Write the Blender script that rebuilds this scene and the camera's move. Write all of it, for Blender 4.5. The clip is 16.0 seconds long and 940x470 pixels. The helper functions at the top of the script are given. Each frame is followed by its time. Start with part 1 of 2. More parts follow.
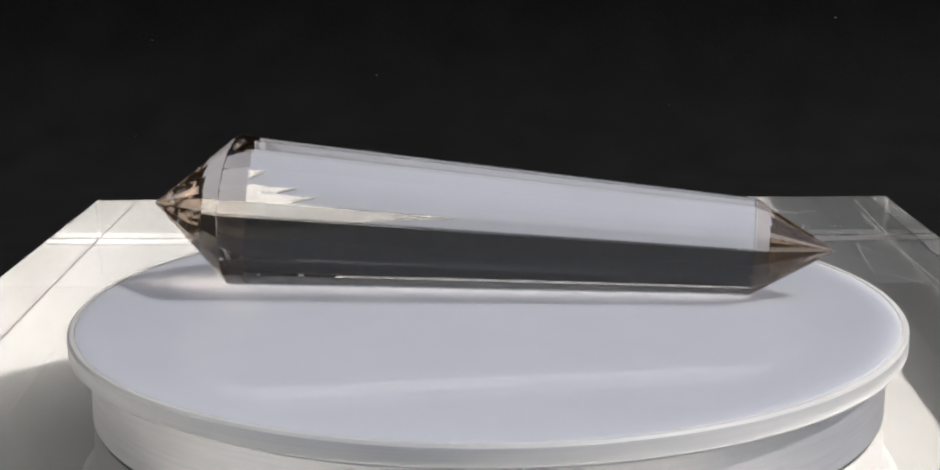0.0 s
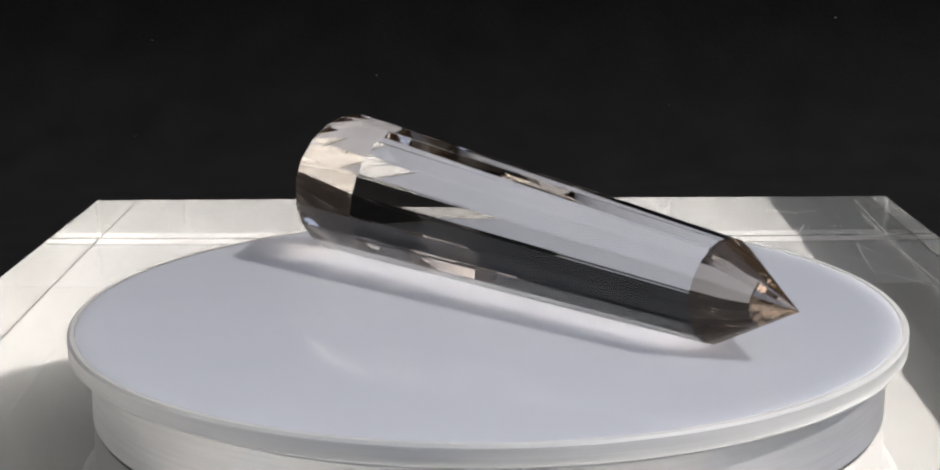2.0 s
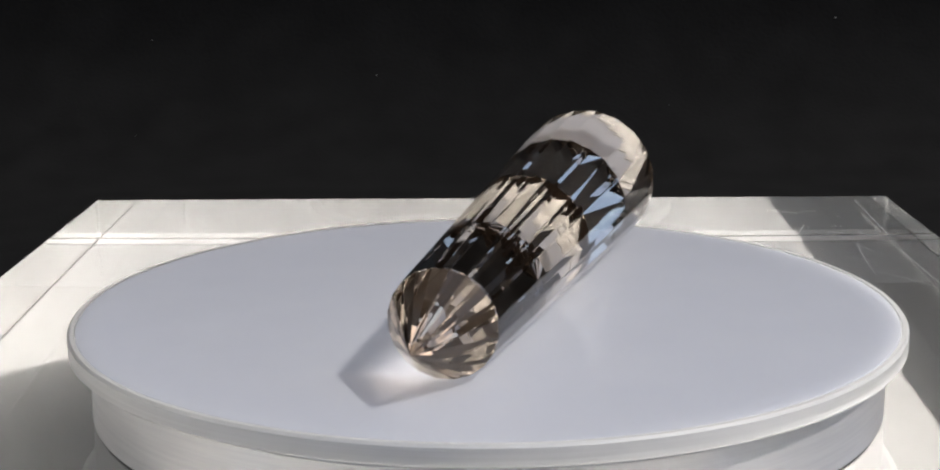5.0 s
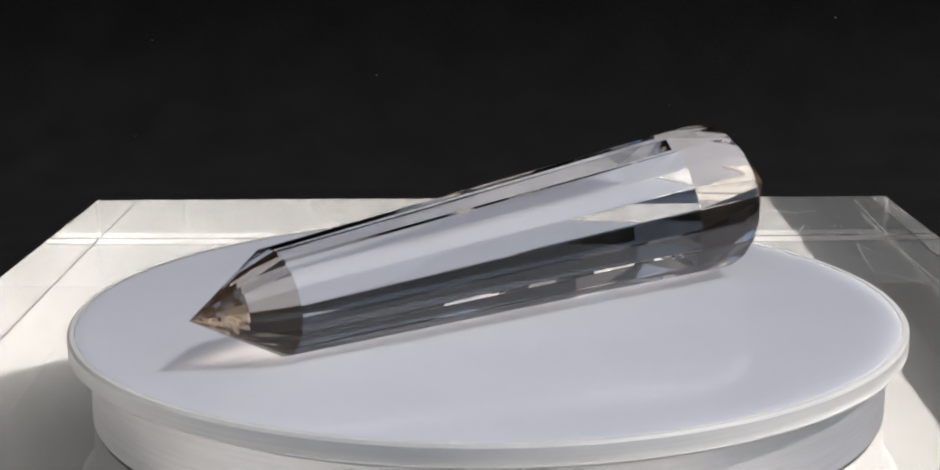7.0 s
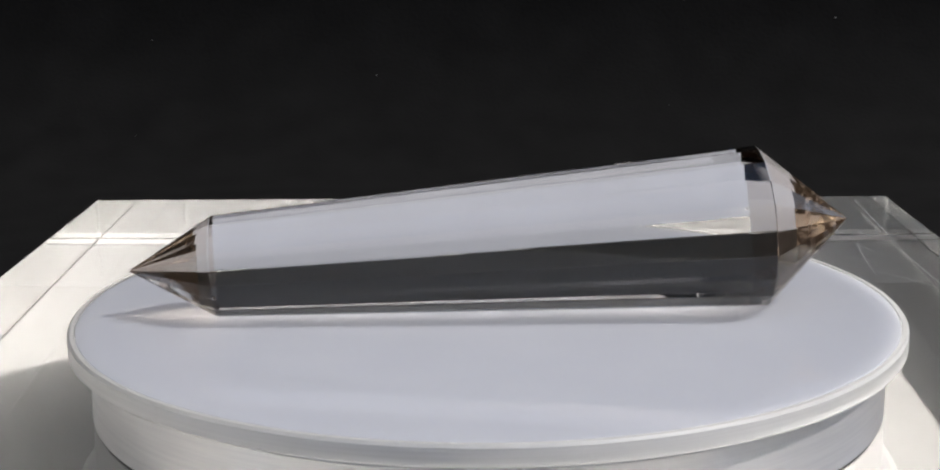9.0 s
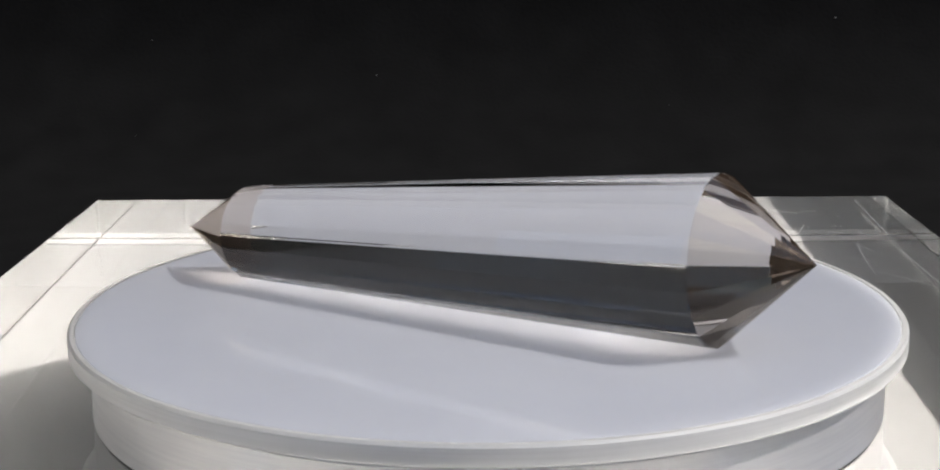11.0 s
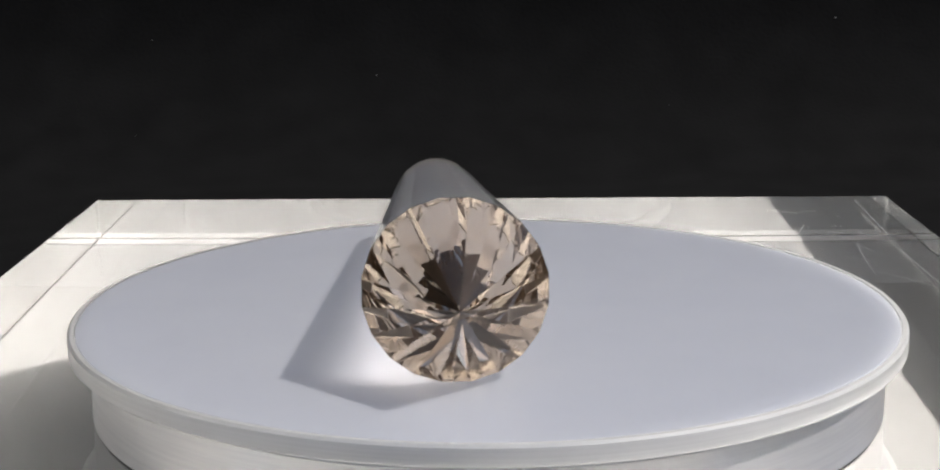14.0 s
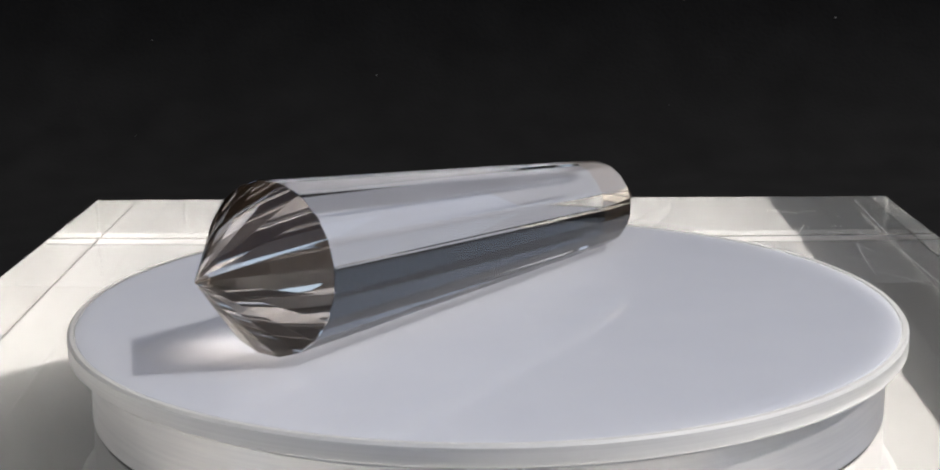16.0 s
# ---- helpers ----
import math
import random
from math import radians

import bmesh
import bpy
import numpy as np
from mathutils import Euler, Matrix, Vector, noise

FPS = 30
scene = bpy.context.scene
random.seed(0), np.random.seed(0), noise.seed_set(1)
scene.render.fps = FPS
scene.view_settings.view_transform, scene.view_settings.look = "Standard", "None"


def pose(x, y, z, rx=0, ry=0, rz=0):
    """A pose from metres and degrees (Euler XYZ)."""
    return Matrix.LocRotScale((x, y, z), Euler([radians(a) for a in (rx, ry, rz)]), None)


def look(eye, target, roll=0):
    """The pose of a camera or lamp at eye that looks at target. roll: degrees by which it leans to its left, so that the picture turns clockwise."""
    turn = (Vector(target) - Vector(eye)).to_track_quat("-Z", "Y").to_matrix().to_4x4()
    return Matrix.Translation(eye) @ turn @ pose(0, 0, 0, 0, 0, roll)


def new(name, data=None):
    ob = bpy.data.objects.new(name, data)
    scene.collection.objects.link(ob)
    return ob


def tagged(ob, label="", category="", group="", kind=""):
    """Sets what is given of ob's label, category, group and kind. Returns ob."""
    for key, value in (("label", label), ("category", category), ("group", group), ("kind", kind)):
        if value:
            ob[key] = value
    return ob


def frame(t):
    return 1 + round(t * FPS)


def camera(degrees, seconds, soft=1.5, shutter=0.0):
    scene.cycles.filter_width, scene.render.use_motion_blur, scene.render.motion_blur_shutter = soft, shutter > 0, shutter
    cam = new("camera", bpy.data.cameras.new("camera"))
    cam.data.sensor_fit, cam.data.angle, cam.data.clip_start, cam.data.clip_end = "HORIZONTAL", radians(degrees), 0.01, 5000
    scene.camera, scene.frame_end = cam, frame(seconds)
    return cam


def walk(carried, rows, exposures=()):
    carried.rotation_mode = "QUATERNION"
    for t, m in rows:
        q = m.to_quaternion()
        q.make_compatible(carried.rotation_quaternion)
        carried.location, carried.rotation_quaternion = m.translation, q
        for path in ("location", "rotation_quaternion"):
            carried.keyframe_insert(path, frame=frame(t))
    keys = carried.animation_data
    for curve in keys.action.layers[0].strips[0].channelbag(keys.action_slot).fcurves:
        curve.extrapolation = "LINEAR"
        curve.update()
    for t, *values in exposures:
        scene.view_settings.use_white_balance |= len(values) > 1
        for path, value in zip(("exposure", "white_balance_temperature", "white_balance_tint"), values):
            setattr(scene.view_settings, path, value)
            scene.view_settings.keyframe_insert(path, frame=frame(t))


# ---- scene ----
# ---- camera: it stands still on a tripod ----
cam = camera(33.692, 16.0, soft=2.1)
CAM = look((-0.00075, -0.25776, 0.0695), (-0.00274, -0.00401, 0.01289), -0.501)
walk(cam, [(0.0, CAM), (16.0, CAM)], exposures=[(0.0, 0.18), (16.0, 0.18)])

# ---- daylight ----
SUN_AZ, SUN_EL = radians(-9), radians(54)
world = bpy.data.worlds.new("sky")
scene.world = world
world.use_nodes = True
wn = world.node_tree.nodes
sky = wn.new("ShaderNodeTexSky")
sky.sky_type = "NISHITA"
sky.sun_disc = False
sky.sun_elevation = SUN_EL
sky.sun_rotation = radians(90) - SUN_AZ
wn["Background"].inputs["Strength"].default_value = 0.128
world.node_tree.links.new(sky.outputs["Color"], wn["Background"].inputs["Color"])

sun = new("sun", bpy.data.lights.new("sun", "SUN"))
sun.data.energy = 3.6
sun.data.angle = radians(1.2)
sun.data.color = (1.0, 0.958, 0.915)
to_sun = Vector((math.cos(SUN_EL) * math.cos(SUN_AZ), math.cos(SUN_EL) * math.sin(SUN_AZ), math.sin(SUN_EL)))
sun.matrix_world = look(to_sun * 2, (0, 0, 0))


# ---- materials ----
def material(name):
    m = bpy.data.materials.new(name)
    m.use_nodes = True
    nt = m.node_tree
    return m, nt, nt.nodes["Principled BSDF"]


def add(nt, kind, **values):
    n = nt.nodes.new(kind)
    for k, v in values.items():
        if k in n.inputs:
            n.inputs[k].default_value = v
    return n


def coords(nt, scale=(1, 1, 1)):
    tc = nt.nodes.new("ShaderNodeTexCoord")
    mp = nt.nodes.new("ShaderNodeMapping")
    mp.inputs["Scale"].default_value = scale
    nt.links.new(tc.outputs["Object"], mp.inputs["Vector"])
    return mp.outputs["Vector"]


def noise_tex(nt, vec, scale, detail=4.0, rough=0.55):
    n = add(nt, "ShaderNodeTexNoise", Scale=scale, Detail=detail, Roughness=rough)
    nt.links.new(vec, n.inputs["Vector"])
    return n.outputs["Fac"]


def ramp(nt, fac, stops):
    r = nt.nodes.new("ShaderNodeValToRGB")
    els = r.color_ramp.elements
    els[0].position, els[0].color = stops[0][0], (*stops[0][1], 1)
    els[1].position, els[1].color = stops[-1][0], (*stops[-1][1], 1)
    for pos, c in stops[1:-1]:
        e = els.new(pos)
        e.color = (*c, 1)
    nt.links.new(fac, r.inputs["Fac"])
    return r.outputs["Color"]


def bump(nt, height, strength, distance):
    b = add(nt, "ShaderNodeBump", Strength=strength, Distance=distance)
    nt.links.new(height, b.inputs["Height"])
    return b.outputs["Normal"]


def glass(name, color, ior, rough=0.0, relief=None, haze=None):
    m, nt, p = material(name)
    nt.nodes.remove(p)
    g = add(nt, "ShaderNodeBsdfGlass", Roughness=rough, IOR=ior)
    g.inputs["Color"].default_value = (*color, 1)
    if relief:
        scale, strength, dist = relief
        nt.links.new(bump(nt, noise_tex(nt, coords(nt, scale), 1.0, 5.0), strength, dist), g.inputs["Normal"])
    out = g.outputs[0]
    if haze:
        share, tone = haze
        d = nt.nodes.new("ShaderNodeBsdfDiffuse")
        dark, light = [c * 0.7 for c in tone], [min(1, c * 1.3) for c in tone]
        nt.links.new(ramp(nt, noise_tex(nt, coords(nt), 400.0, 3.0), [(0.3, dark), (0.7, light)]), d.inputs["Color"])
        mix = add(nt, "ShaderNodeMixShader", Fac=share)
        nt.links.new(out, mix.inputs[1])
        nt.links.new(d.outputs[0], mix.inputs[2])
        out = mix.outputs[0]
    nt.links.new(out, nt.nodes["Material Output"].inputs["Surface"])
    return m


def matte(name, dark, light, scale, rough=0.5, relief=0.0, dist=0.0002, coat=0.0, spec=0.5, stretch=(1, 1, 1)):
    m, nt, p = material(name)
    v = coords(nt, stretch)
    fac = noise_tex(nt, v, scale)
    nt.links.new(ramp(nt, fac, [(0.3, dark), (0.7, light)]), p.inputs["Base Color"])
    p.inputs["Roughness"].default_value = rough
    p.inputs["Coat Weight"].default_value = coat
    p.inputs["Coat Roughness"].default_value = 0.03
    p.inputs["Specular IOR Level"].default_value = spec
    if relief:
        nt.links.new(bump(nt, noise_tex(nt, v, scale * 12, 3.0), relief, dist), p.inputs["Normal"])
    return m


QUARTZ = glass("smoky_quartz", (0.998, 0.996, 0.993), 1.544)
QUARTZ_S = glass("smoky_quartz_thin_point", (0.945, 0.885, 0.815), 1.544, 0.0, ((450, 450, 450), 0.010, 0.0005), haze=(0.045, (0.48, 0.33, 0.22)))
QUARTZ_B = glass("smoky_quartz_broad_point", (0.970, 0.914, 0.848), 1.544, 0.0, ((420, 420, 420), 0.006, 0.0006), haze=(0.05, (0.46, 0.305, 0.20)))
ACRYLIC = glass("clear_acrylic", (0.985, 0.99, 0.985), 1.49)
ACRYLIC_SAWN = glass("sawn_acrylic", (0.97, 0.97, 0.96), 1.49, 0.04, ((30, 30, 260), 0.05, 0.0004))


def frosted_rim():
    m, nt, p = material("turned_acrylic_rim")
    v = coords(nt, (25, 25, 2600))
    fac = noise_tex(nt, v, 1.0, 4.0)
    nt.links.new(ramp(nt, fac, [(0.3, (0.62, 0.615, 0.595)), (0.7, (0.74, 0.735, 0.715))]), p.inputs["Base Color"])
    nt.links.new(bump(nt, fac, 0.12, 0.0001), p.inputs["Normal"])
    p.inputs["Roughness"].default_value = 0.58
    p.inputs["Transmission Weight"].default_value = 0.62
    p.inputs["IOR"].default_value = 1.49
    return m


ACRYLIC_RIM = frosted_rim()


def mirror_side():
    """Mirror standing in for the side's inner total reflection, faintly roughened by the saw."""
    m, nt, p = material("inner_mirror")
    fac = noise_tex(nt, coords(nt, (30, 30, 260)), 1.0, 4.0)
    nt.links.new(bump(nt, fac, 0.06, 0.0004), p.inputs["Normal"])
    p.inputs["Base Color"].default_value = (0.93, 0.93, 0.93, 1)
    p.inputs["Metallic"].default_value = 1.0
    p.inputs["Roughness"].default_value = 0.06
    # lets 30 percent of the sun through, to lift the shade it casts
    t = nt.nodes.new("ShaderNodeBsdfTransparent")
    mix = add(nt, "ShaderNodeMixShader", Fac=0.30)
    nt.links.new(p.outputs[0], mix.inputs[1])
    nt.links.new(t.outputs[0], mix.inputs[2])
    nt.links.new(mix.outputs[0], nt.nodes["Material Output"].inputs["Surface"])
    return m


MIRROR = mirror_side()
def part_shadow(straight):
    """Added core that sets the shadow: bends no light, lets part straight through."""
    m, nt, p = material("part_shadow_tint")
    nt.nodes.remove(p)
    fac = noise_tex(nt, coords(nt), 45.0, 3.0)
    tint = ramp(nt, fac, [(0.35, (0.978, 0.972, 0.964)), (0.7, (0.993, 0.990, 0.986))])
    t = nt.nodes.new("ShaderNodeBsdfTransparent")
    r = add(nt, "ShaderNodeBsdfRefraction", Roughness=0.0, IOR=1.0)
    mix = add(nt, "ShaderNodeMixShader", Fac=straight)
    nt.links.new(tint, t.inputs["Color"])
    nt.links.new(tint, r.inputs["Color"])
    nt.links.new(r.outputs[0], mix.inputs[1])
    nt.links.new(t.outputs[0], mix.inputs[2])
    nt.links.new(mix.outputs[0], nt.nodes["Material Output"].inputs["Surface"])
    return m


PART_SHADOW = part_shadow(0.57)


def opal():
    """Glossy white acrylic that lets light spread a little way inside it."""
    m, nt, p = material("opal_acrylic")
    v = coords(nt)
    nt.links.new(ramp(nt, noise_tex(nt, v, 60.0), [(0.3, (0.450, 0.465, 0.515)), (0.7, (0.470, 0.485, 0.532))]), p.inputs["Base Color"])
    nt.links.new(ramp(nt, noise_tex(nt, v, 90.0, 5.0), [(0.35, (0.02, 0.02, 0.02)), (0.75, (0.05, 0.05, 0.05))]), p.inputs["Coat Roughness"])
    p.inputs["Roughness"].default_value = 0.4
    p.inputs["Coat Weight"].default_value = 0.65
    p.inputs["Coat IOR"].default_value = 1.49
    p.inputs["Subsurface Weight"].default_value = 0.70
    p.inputs["Subsurface Radius"].default_value = (1.0, 1.0, 1.0)
    p.inputs["Subsurface Scale"].default_value = 0.015
    return m


SHEET = opal()
BAND_BOUNCE = matte("frosted_band_and_bounce", (0.66, 0.64, 0.62), (0.80, 0.78, 0.76), 1.0, 0.7, stretch=(14, 400, 400))
CARD = matte("white_underside", (0.40, 0.388, 0.381), (0.445, 0.431, 0.423), 25, 0.7)
PAVING = matte("grey_paving", (0.20, 0.188, 0.175), (0.27, 0.255, 0.24), 3.0, 0.9, 0.3, 0.002)
GAP_DARK = matte("dark_gap", (0.02, 0.02, 0.02), (0.035, 0.035, 0.035), 300, 0.7)
HAIRLINE = matte("scratch_white", (0.24, 0.24, 0.24), (0.46, 0.46, 0.46), 90, 0.6)
EDGE_DARK = matte("grey_edge", (0.16, 0.155, 0.15), (0.28, 0.27, 0.26), 120, 0.7)
FIBRE = matte("dark_fibre", (0.05, 0.045, 0.04), (0.12, 0.11, 0.1), 200, 0.8)
PLASTER = matte("beige_plaster", (0.66, 0.575, 0.48), (0.74, 0.65, 0.55), 2.0, 0.9, 0.3, 0.003)
VELVET = matte("black_velvet", (0.0032, 0.0032, 0.0033), (0.0056, 0.0056, 0.0057), 40, 0.95, 0.4, 0.0006, spec=0.1)


def aluminium():
    m, nt, p = material("brushed_aluminium")
    v = coords(nt, (60, 60, 1800))
    fac = noise_tex(nt, v, 1.0, 3.0)
    nt.links.new(ramp(nt, fac, [(0.3, (0.68, 0.68, 0.69)), (0.7, (0.76, 0.76, 0.76))]), p.inputs["Base Color"])
    nt.links.new(bump(nt, fac, 0.03, 0.0001), p.inputs["Normal"])
    p.inputs["Metallic"].default_value = 0.6
    p.inputs["Roughness"].default_value = 0.36
    p.inputs["Anisotropic"].default_value = 0.75
    p.inputs["Anisotropic Rotation"].default_value = 0.25
    t = nt.nodes.new("ShaderNodeTangent")
    t.direction_type, t.axis = "RADIAL", "Z"
    nt.links.new(t.outputs[0], p.inputs["Tangent"])
    return m


ALUMINIUM = aluminium()


# ---- mesh helpers ----
def mesh(name, bm, mats, smooth=False):
    bmesh.ops.recalc_face_normals(bm, faces=bm.faces[:])
    me = bpy.data.meshes.new(name)
    for f in bm.faces:
        f.smooth = smooth
    bm.to_mesh(me)
    bm.free()
    for mm in mats:
        me.materials.append(mm)
    return me


def part(name, bm, mats, parent=None, label="", smooth=False):
    mats = mats if isinstance(mats, (list, tuple)) else [mats]
    ob = new(name, mesh(name, bm, mats, smooth))
    if parent:
        ob.parent = parent
    if label:
        tagged(ob, label)
    return ob


def lathe(profile, n, closed=True, mat_of=None):
    """Turn a closed (r, z) outline round the z axis; r = 0 closes at the axis."""
    bm = bmesh.new()
    rings = []
    for r, z in profile:
        if r < 1e-9:
            rings.append([bm.verts.new((0, 0, z))])
        else:
            rings.append([bm.verts.new((r * math.cos(2 * math.pi * i / n), r * math.sin(2 * math.pi * i / n), z)) for i in range(n)])
    m = len(rings)
    for k in range(m if closed else m - 1):
        a, b = rings[k], rings[(k + 1) % m]
        if len(a) == 1 and len(b) == 1:
            continue
        for i in range(n):
            j = (i + 1) % n
            vs = [a[0], b[j], b[i]] if len(a) == 1 else [a[i], a[j], b[0]] if len(b) == 1 else [a[i], a[j], b[j], b[i]]
            f = bm.faces.new(vs)
            f.material_index = mat_of(k) if mat_of else 0
    return bm


def shade_by_angle(ob, deg=30):
    me = ob.data
    for f in me.polygons:
        f.use_smooth = True
    me.set_sharp_from_angle(angle=radians(deg))


# ---- the setting: black velvet below and behind ----
GROUND_Z = -0.0746
bm = bmesh.new()
prof = [(-0.165, GROUND_Z - 0.25), (-0.165, GROUND_Z - 0.02), (-0.145, GROUND_Z), (0.50, GROUND_Z)]
prof += [(0.50 + 0.12 * math.sin(a), GROUND_Z + 0.12 - 0.12 * math.cos(a)) for a in [math.pi / 2 * k / 10 for k in range(1, 11)]]
# unseen upper part, leant forward to hide high sky from the crystal
prof += [(0.62, 1.2), (0.58, 1.5), (0.46, 1.72), (0.28, 1.82)]
rows = [[bm.verts.new((x, y, z)) for y, z in prof] for x in (-0.8, 0.8)]
for i in range(len(prof) - 1):
    bm.faces.new([rows[0][i], rows[1][i], rows[1][i + 1], rows[0][i + 1]])
backdrop = part("backdrop", bm, VELVET, smooth=True)
# unseen cloth, added to keep the left sky out of the crystal
bm = bmesh.new()
bmesh.ops.create_cube(bm, size=1.0, matrix=Matrix.Translation((-0.80, 0.15, GROUND_Z + 0.75)) @ Matrix.Diagonal((0.01, 0.94, 1.5, 1)))
side_cloth = part("added_side_cloth", bm, VELVET)
tagged(side_cloth, "unseen black cloth added beside the stand to block the sky", "backdrop", kind="structure")
# out of view; added to darken the low sky that the crystal mirrors
bm = bmesh.new()
bmesh.ops.create_cube(bm, size=1.0, matrix=Matrix.Translation((0.80, 0.10, GROUND_Z + 0.06)) @ Matrix.Diagonal((0.01, 1.04, 0.44, 1)))
low_cloth = part("added_low_cloth", bm, VELVET)
tagged(low_cloth, "unseen low black cloth added on the sunny side to block low sky", "backdrop", kind="structure")
tagged(backdrop, "black velvet cloth hung behind and spread below the stand", "backdrop", kind="structure")

LINT = matte("grey_lint", (0.10, 0.10, 0.10), (0.2, 0.2, 0.2), 800, 0.9)
for x, z, r in ((-0.058, -0.030, 0.0005), (-0.183, -0.011, 0.00045), (0.196, -0.002, 0.0007), (-0.185, -0.058, 0.00045), (0.101, -0.046, 0.0004)):
    bend = max(0.0, GROUND_Z + 0.12 - z)
    y = 0.50 + math.sqrt(0.12 ** 2 - bend ** 2) - 0.0004
    bm = bmesh.new()
    bmesh.ops.create_icosphere(bm, subdivisions=1, radius=r, matrix=Matrix.Translation((x, y, z)) @ Matrix.Diagonal((1.0, 0.6, 0.7, 1)))
    part("lint_fleck", bm, LINT, backdrop)

# ground out of view, added for what the crystal's points reflect
bm = bmesh.new()
bmesh.ops.create_grid(bm, x_segments=1, y_segments=1, size=400.0, matrix=Matrix.Translation((0, 0, GROUND_Z - 0.75)))
ground = part("ground", bm, PAVING)
tagged(ground, "unseen grey sunlit paving added round the cloth-covered table", "ground", kind="structure")

# wall added behind the camera to give the crystal warm, pale reflections
bm = bmesh.new()
bmesh.ops.create_cube(bm, size=1.0, matrix=Matrix.Translation((0, -2.5, GROUND_Z + 0.75)) @ Matrix.Diagonal((9.0, 0.2, 3.0, 1)))
unseen_wall_south = part("unseen_wall_south", bm, PLASTER)
tagged(unseen_wall_south, "unseen plain warm beige plaster wall, added for the crystal's reflections", "wall", kind="structure")

# ---- the clear block under the turntable ----
BLOCK_TOP, BLOCK_T = -0.0150, 0.0590
block = new("acrylic_block")
block.matrix_basis = pose(0.0005, 0.0225, BLOCK_TOP - BLOCK_T, 0, 0, -0.46)
tagged(block, "thick clear acrylic block with sawn sides, lightly scratched", "display block")
HX, HY = 0.1105, 0.1460
bm = bmesh.new()
bmesh.ops.create_cube(bm, size=1.0, matrix=Matrix.Translation((0, 0, BLOCK_T / 2)) @ Matrix.Diagonal((2 * HX, 2 * HY, BLOCK_T, 1)))
bmesh.ops.bevel(bm, geom=[e for e in bm.edges if max(v.co.z for v in e.verts) > BLOCK_T / 2], offset=0.0005, segments=2, affect="EDGES", profile=0.5)
for f in bm.faces:
    f.material_index = 1 if abs(f.normal.x) > 0.9 else 0
body = part("body", bm, [ACRYLIC, ACRYLIC_SAWN], block)
body.visible_shadow = False
bm = bmesh.new()
bmesh.ops.create_cube(bm, size=1.0, matrix=Matrix.Translation((0, 0, -0.0002)) @ Matrix.Diagonal((2 * HX, 2 * HY, 0.0003, 1)))
underside = part("underside", bm, CARD, block, "off-white painted underside")
bm = bmesh.new()
bmesh.ops.create_cube(bm, size=1.0, matrix=Matrix.Translation((0, HY - 0.0034, 0.0003)) @ Matrix.Diagonal((2 * HX - 0.0008, 0.0054, 0.0004, 1)))
part("frosted_band", bm, BAND_BOUNCE, block, "bright frosted band along the lower back edge")
# added strip: its grey draws the dark look of the block's lower edge
bm = bmesh.new()
bmesh.ops.create_cube(bm, size=1.0, matrix=Matrix.Translation((-HX + 0.0002, 0, 0.0003)) @ Matrix.Diagonal((0.00015, 2 * HY - 0.002, 0.0004, 1)))
part("edge_strip", bm, EDGE_DARK, block, "thin dark strip added to draw the block's lower edge")
# added white reflector: brightens the shaded front left of the underside
bm = bmesh.new()
bmesh.ops.create_cube(bm, size=1.0, matrix=Matrix.Translation((-HX + 0.0006, -0.0590, 0.0285)) @ Matrix.Diagonal((0.0003, 0.172, 0.0560, 1)))
part("bounce_panel", bm, BAND_BOUNCE, block, "white panel added in the block's side to bounce sun onto the underside")
# added mirror sheet: its height sets the strip of shade on the underside
MIRROR_H = 0.0335
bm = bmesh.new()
bmesh.ops.create_cube(bm, size=1.0, matrix=Matrix.Translation((HX - 0.00012, 0, MIRROR_H / 2 + 0.0002)) @ Matrix.Diagonal((0.0001, 2 * HY - 0.0014, MIRROR_H, 1)))
part("shade_mirror", bm, MIRROR, block, "added mirror sheet inside the block's side, shading the underside")


def ribbon(points, width):
    """A hair-thin flat strip through the points, on the block's top."""
    bm = bmesh.new()
    pairs = []
    for i, q in enumerate(points):
        a, b = Vector(points[max(i - 1, 0)]), Vector(points[min(i + 1, len(points) - 1)])
        side = (b - a).cross(Vector((0, 0, 1))).normalized() * width / 2
        pairs.append((bm.verts.new(Vector(q) + side), bm.verts.new(Vector(q) - side)))
    for (a, b), (c, e) in zip(pairs, pairs[1:]):
        bm.faces.new([a, b, e, c])
    return bm


def arc(x, y, length, heading, bend, n=9):
    """Points on the block's top from (x, y) along heading, turning by bend degrees on the way."""
    pts, h = [], radians(heading)
    for i in range(n):
        pts.append((x, y - 0.0225, BLOCK_T + 0.00004))
        x, y, h = x + length / n * math.cos(h), y + length / n * math.sin(h), h + radians(bend) / n
    return pts


# long scratches on the shaded side, fine ones elsewhere, two stray fibres
for x, y, length, heading, bend in ((0.088, 0.110, 0.020, -75, 30), (0.092, 0.122, 0.030, -70, -8), (0.083, 0.095, 0.014, -40, 25), (0.098, 0.145, 0.018, -95, 12),
                                    (0.086, 0.083, 0.008, -12, 8), (0.074, 0.150, 0.010, -35, 0), (0.094, 0.070, 0.009, 170, 14), (0.080, 0.130, 0.012, -110, 6)):
    part("scratch", ribbon(arc(x, y, length, heading, bend * 0.4), 0.00009), HAIRLINE, block)
for x, y, length, heading, bend in ((0.1003, 0.1632, 0.060, -92.5, 1), (0.0975, 0.1040, 0.050, -90, 2), (0.0888, 0.1094, 0.035, -98, 7), (0.0868, 0.0810, 0.017, -50, -12), (0.0888, 0.0489, 0.002, -35, 0)):
    part("scratch", ribbon(arc(x, y, length, heading, bend), 0.00014), HAIRLINE, block)
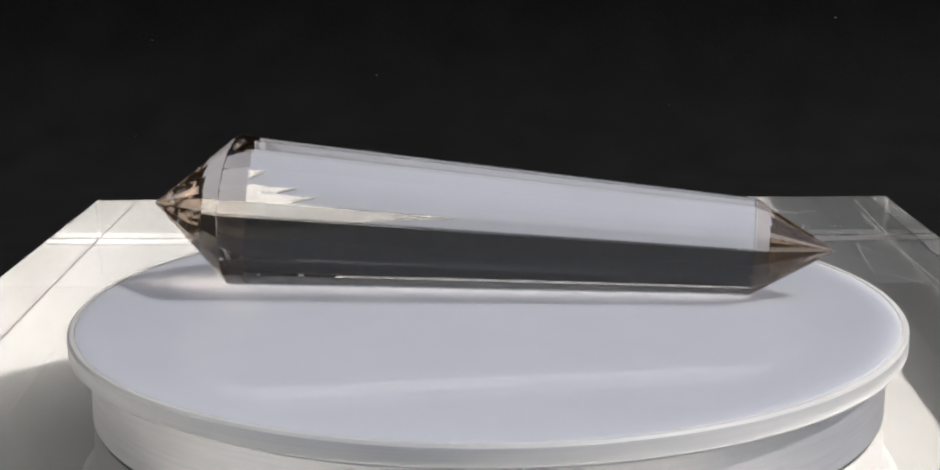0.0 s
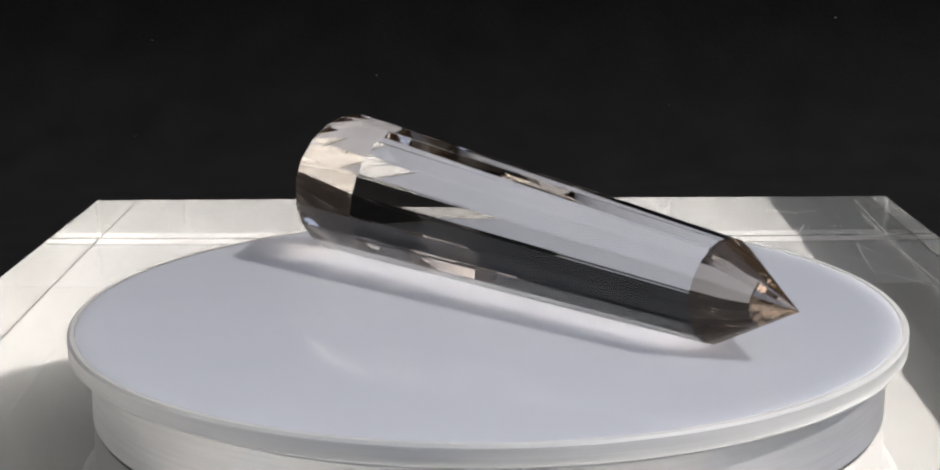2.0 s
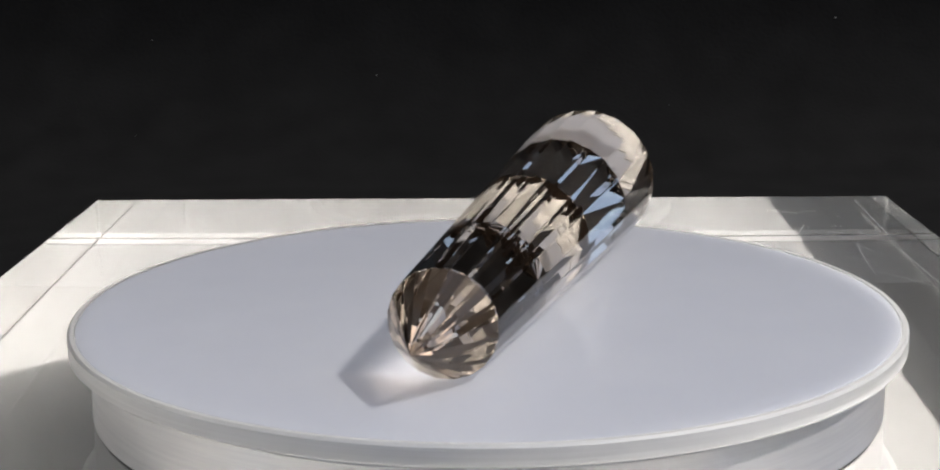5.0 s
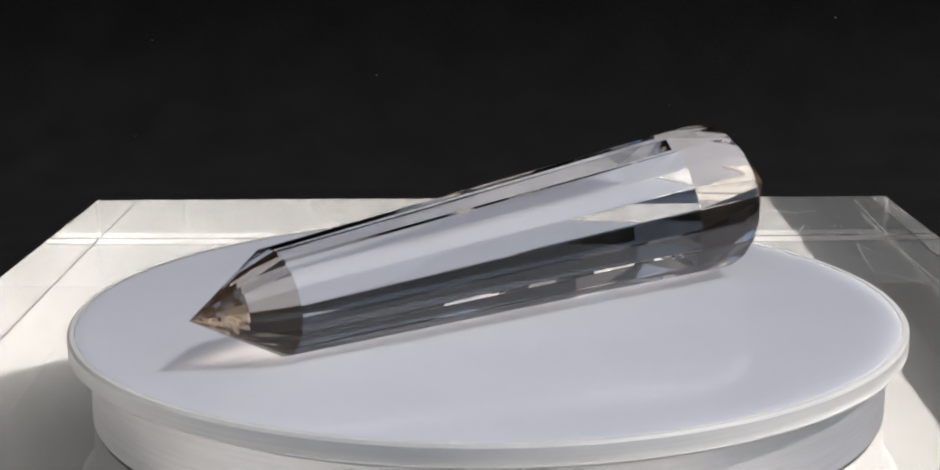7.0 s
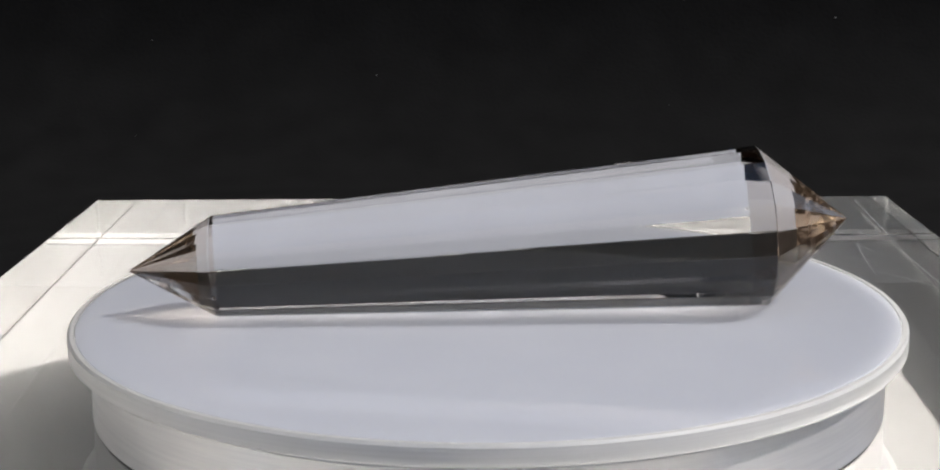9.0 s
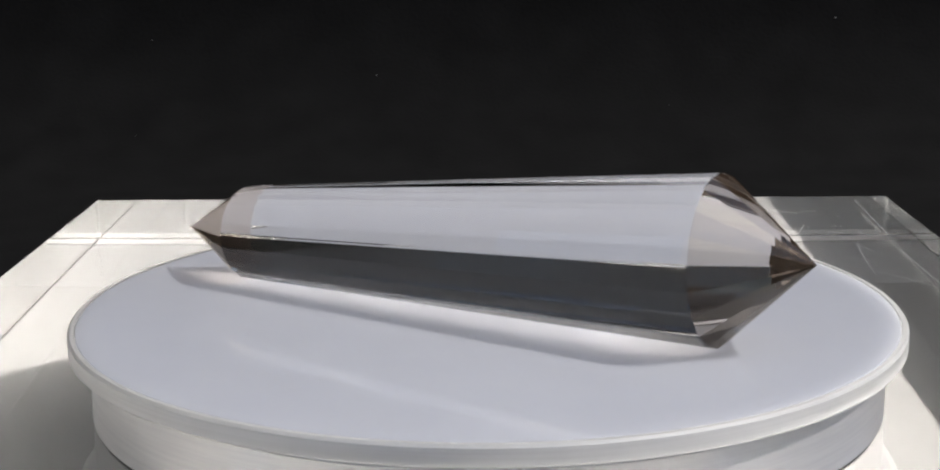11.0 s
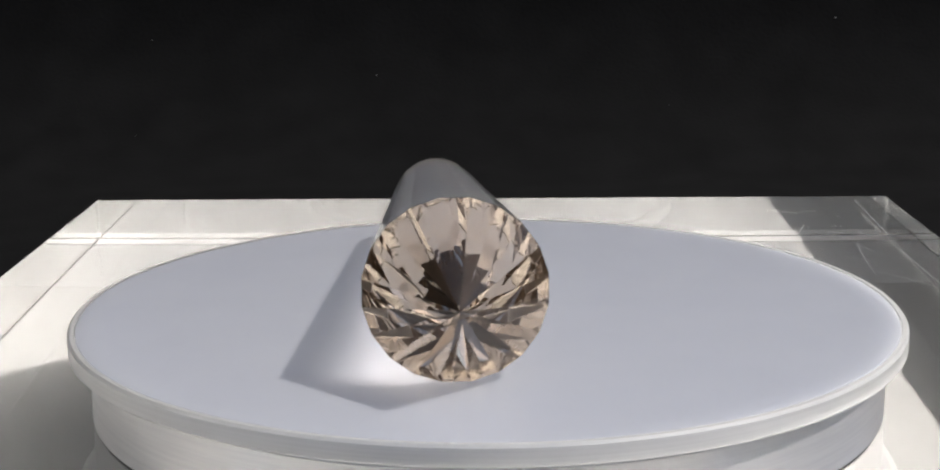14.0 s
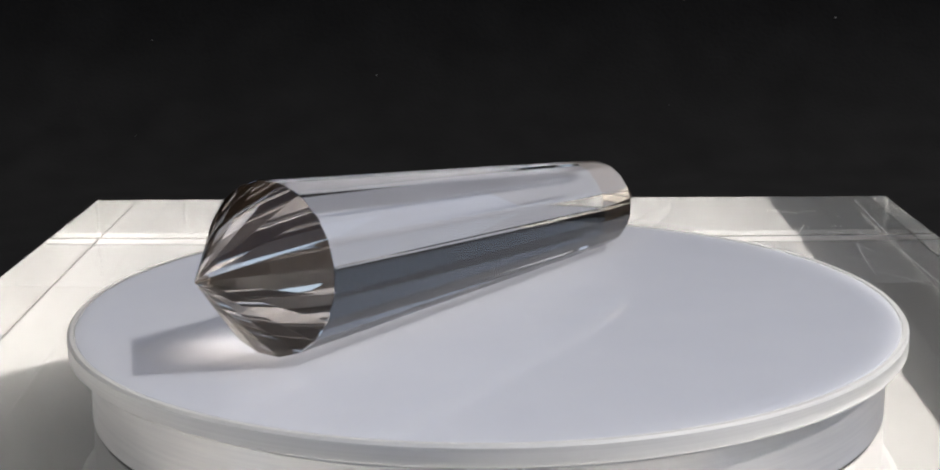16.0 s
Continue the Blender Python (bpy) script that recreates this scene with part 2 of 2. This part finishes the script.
for k in range(16):
    x, y = random.uniform(0.074, 0.106), random.uniform(0.02, 0.16)
    part("scratch", ribbon(arc(x, y, random.uniform(0.002, 0.006), random.uniform(-90, 30), random.uniform(-8, 8), 5), 0.00005), HAIRLINE, block)
for x, y, length, heading, bend in ((-0.0905, 0.0430, 0.012, -70, 60), (-0.0800, -0.0120, 0.009, 50, -70), (-0.088, 0.025, 0.016, 10, 40)):
    part("fibre", ribbon(arc(x, y, length, heading, bend), 0.00006), FIBRE, block)

# ---- the turntable: a still drum and a turning plate ----
PLATE_R, RING_IN, PLATE_T = 0.0700, 0.0688, 0.0032
drum = new("turntable_drum")
drum.location = (0, 0, BLOCK_TOP)
tagged(drum, "brushed aluminium turntable drum standing on the acrylic block", "turntable base")
H = -PLATE_T - 0.0006 - BLOCK_TOP
bm = lathe([(0, 0), (0.0660, 0), (0.0667, 0.0005), (0.0667, H - 0.0012), (0.0664, H - 0.0010), (0.0664, H - 0.0006), (0.0660, H), (0, H)], 160, closed=False)
ob = part("shell", bm, ALUMINIUM, drum)
shade_by_angle(ob)
ob.location = (0, 0, 0.0003)
# ring added below the shell: its dark colour makes the gap's shade
bm = lathe([(0.0600, 0), (0.0663, 0), (0.0663, 0.0003), (0.0600, 0.0003)], 160)
part("base_ring", bm, GAP_DARK, drum, "thin dark ring drawing the shaded gap under the drum")

plate = new("turntable_plate")
tagged(plate, "round white turntable plate with a clear acrylic rim", "turntable plate")
bm = lathe([(0, 0), (0.0665, 0), (RING_IN - 0.0002, -0.0001), (RING_IN, -0.0003), (RING_IN, -PLATE_T), (0, -PLATE_T)], 192, closed=False)
top = part("white_disc", bm, SHEET, plate)
shade_by_angle(top)
bm = lathe([(RING_IN + 0.0001, -PLATE_T), (PLATE_R - 0.0003, -PLATE_T), (PLATE_R, -PLATE_T + 0.0003), (PLATE_R, -0.0004), (PLATE_R - 0.0004, 0), (RING_IN + 0.0001, 0)], 192, mat_of=lambda k: 0 if k == 5 else 1)
ob = part("rim", bm, [ACRYLIC, ACRYLIC_RIM], plate, "clear turned acrylic rim")
ob.visible_shadow = False
shade_by_angle(ob)

# ---- the crystal ----
S_TIP, B_TIP = Vector((0.06020, -0.00425, 0.00790)), Vector((-0.05845, 0.01836, 0.01450))
S_AXIS, B_AXIS = S_TIP - Vector((0, 0, 0.00030)), B_TIP - Vector((0, 0, 0.00025))
FACETS, S_CAP, B_CAP = 20, 0.0143, 0.0152


def crystal_mesh(inset=0.0):
    """A tapered many-sided rod with a point at each end, lying on its side along S_AXIS to B_AXIS."""
    d = (B_AXIS - S_AXIS).normalized()
    length = (B_AXIS - S_AXIS).length
    u = d.cross(Vector((0, 0, 1))).normalized()
    v = u.cross(d)
    step = 2 * math.pi / FACETS
    bm = bmesh.new()

    def ring(s):
        c = S_AXIS + d * s
        r = (c.z / v.z - inset) / math.cos(step / 2)
        return [bm.verts.new(c + r * (math.cos(a) * u + math.sin(a) * v)) for a in [-math.pi / 2 + step * (i + 0.5) for i in range(FACETS)]]

    ts, tb = bm.verts.new(S_TIP + 2 * inset * d), bm.verts.new(B_TIP - 1.5 * inset * d)
    a, b = ring(S_CAP + inset / 2), ring(length - B_CAP - inset / 2)
    for i in range(FACETS):
        j = (i + 1) % FACETS
        bm.faces.new([ts, a[i], a[j]]).material_index = 1
        bm.faces.new([a[i], b[i], b[j], a[j]])
        bm.faces.new([tb, b[j], b[i]]).material_index = 2
    if not inset:
        bmesh.ops.recalc_face_normals(bm, faces=bm.faces[:])
        worn = [e for e in bm.edges if ts not in e.verts and tb not in e.verts]
        bmesh.ops.bevel(bm, geom=worn, offset=0.00010, segments=1, affect="EDGES", profile=0.5)
    return bm


crystal = part("crystal_wand", crystal_mesh(), [QUARTZ, QUARTZ_S, QUARTZ_B])
tagged(crystal, "clear pale smoky quartz wand, faceted, pointed at both ends", "crystal")
crystal.visible_shadow = False
# the shell casts no shadow; this added core casts a part-strength one
part("shadow_core", crystal_mesh(0.0003), PART_SHADOW, crystal, "added core that sets the quartz's shadow, with a faint smoky tint")

# ---- the slow turn ----
AXIS = (-0.0001, 0.0028, 0.0001)
TURN = [(0, 4.30), (0.5, -5.97), (1, -15.98), (1.5, -25.73), (2, -35.91), (2.5, -46.44), (3, -56.88), (3.5, -67.59), (4, -77.26),
        (6.5, -123.45), (7, -132.28), (7.5, -141.02), (8, -149.61), (8.5, -157.76), (9, -165.83), (11.3, -204.75), (12, -217.53),
        (12.5, -226.70), (13, -236.70), (13.5, -246.03), (14, -255.93), (14.5, -266.01), (15, -276.31), (15.5, -286.51), (16, -295.90)]


def motions():
    walk(crystal, [(t, pose(*AXIS, 0, 0, a)) for t, a in TURN])
    walk(plate, [(t, pose(0, 0, 0, 0, 0, a)) for t, a in TURN])


motions()
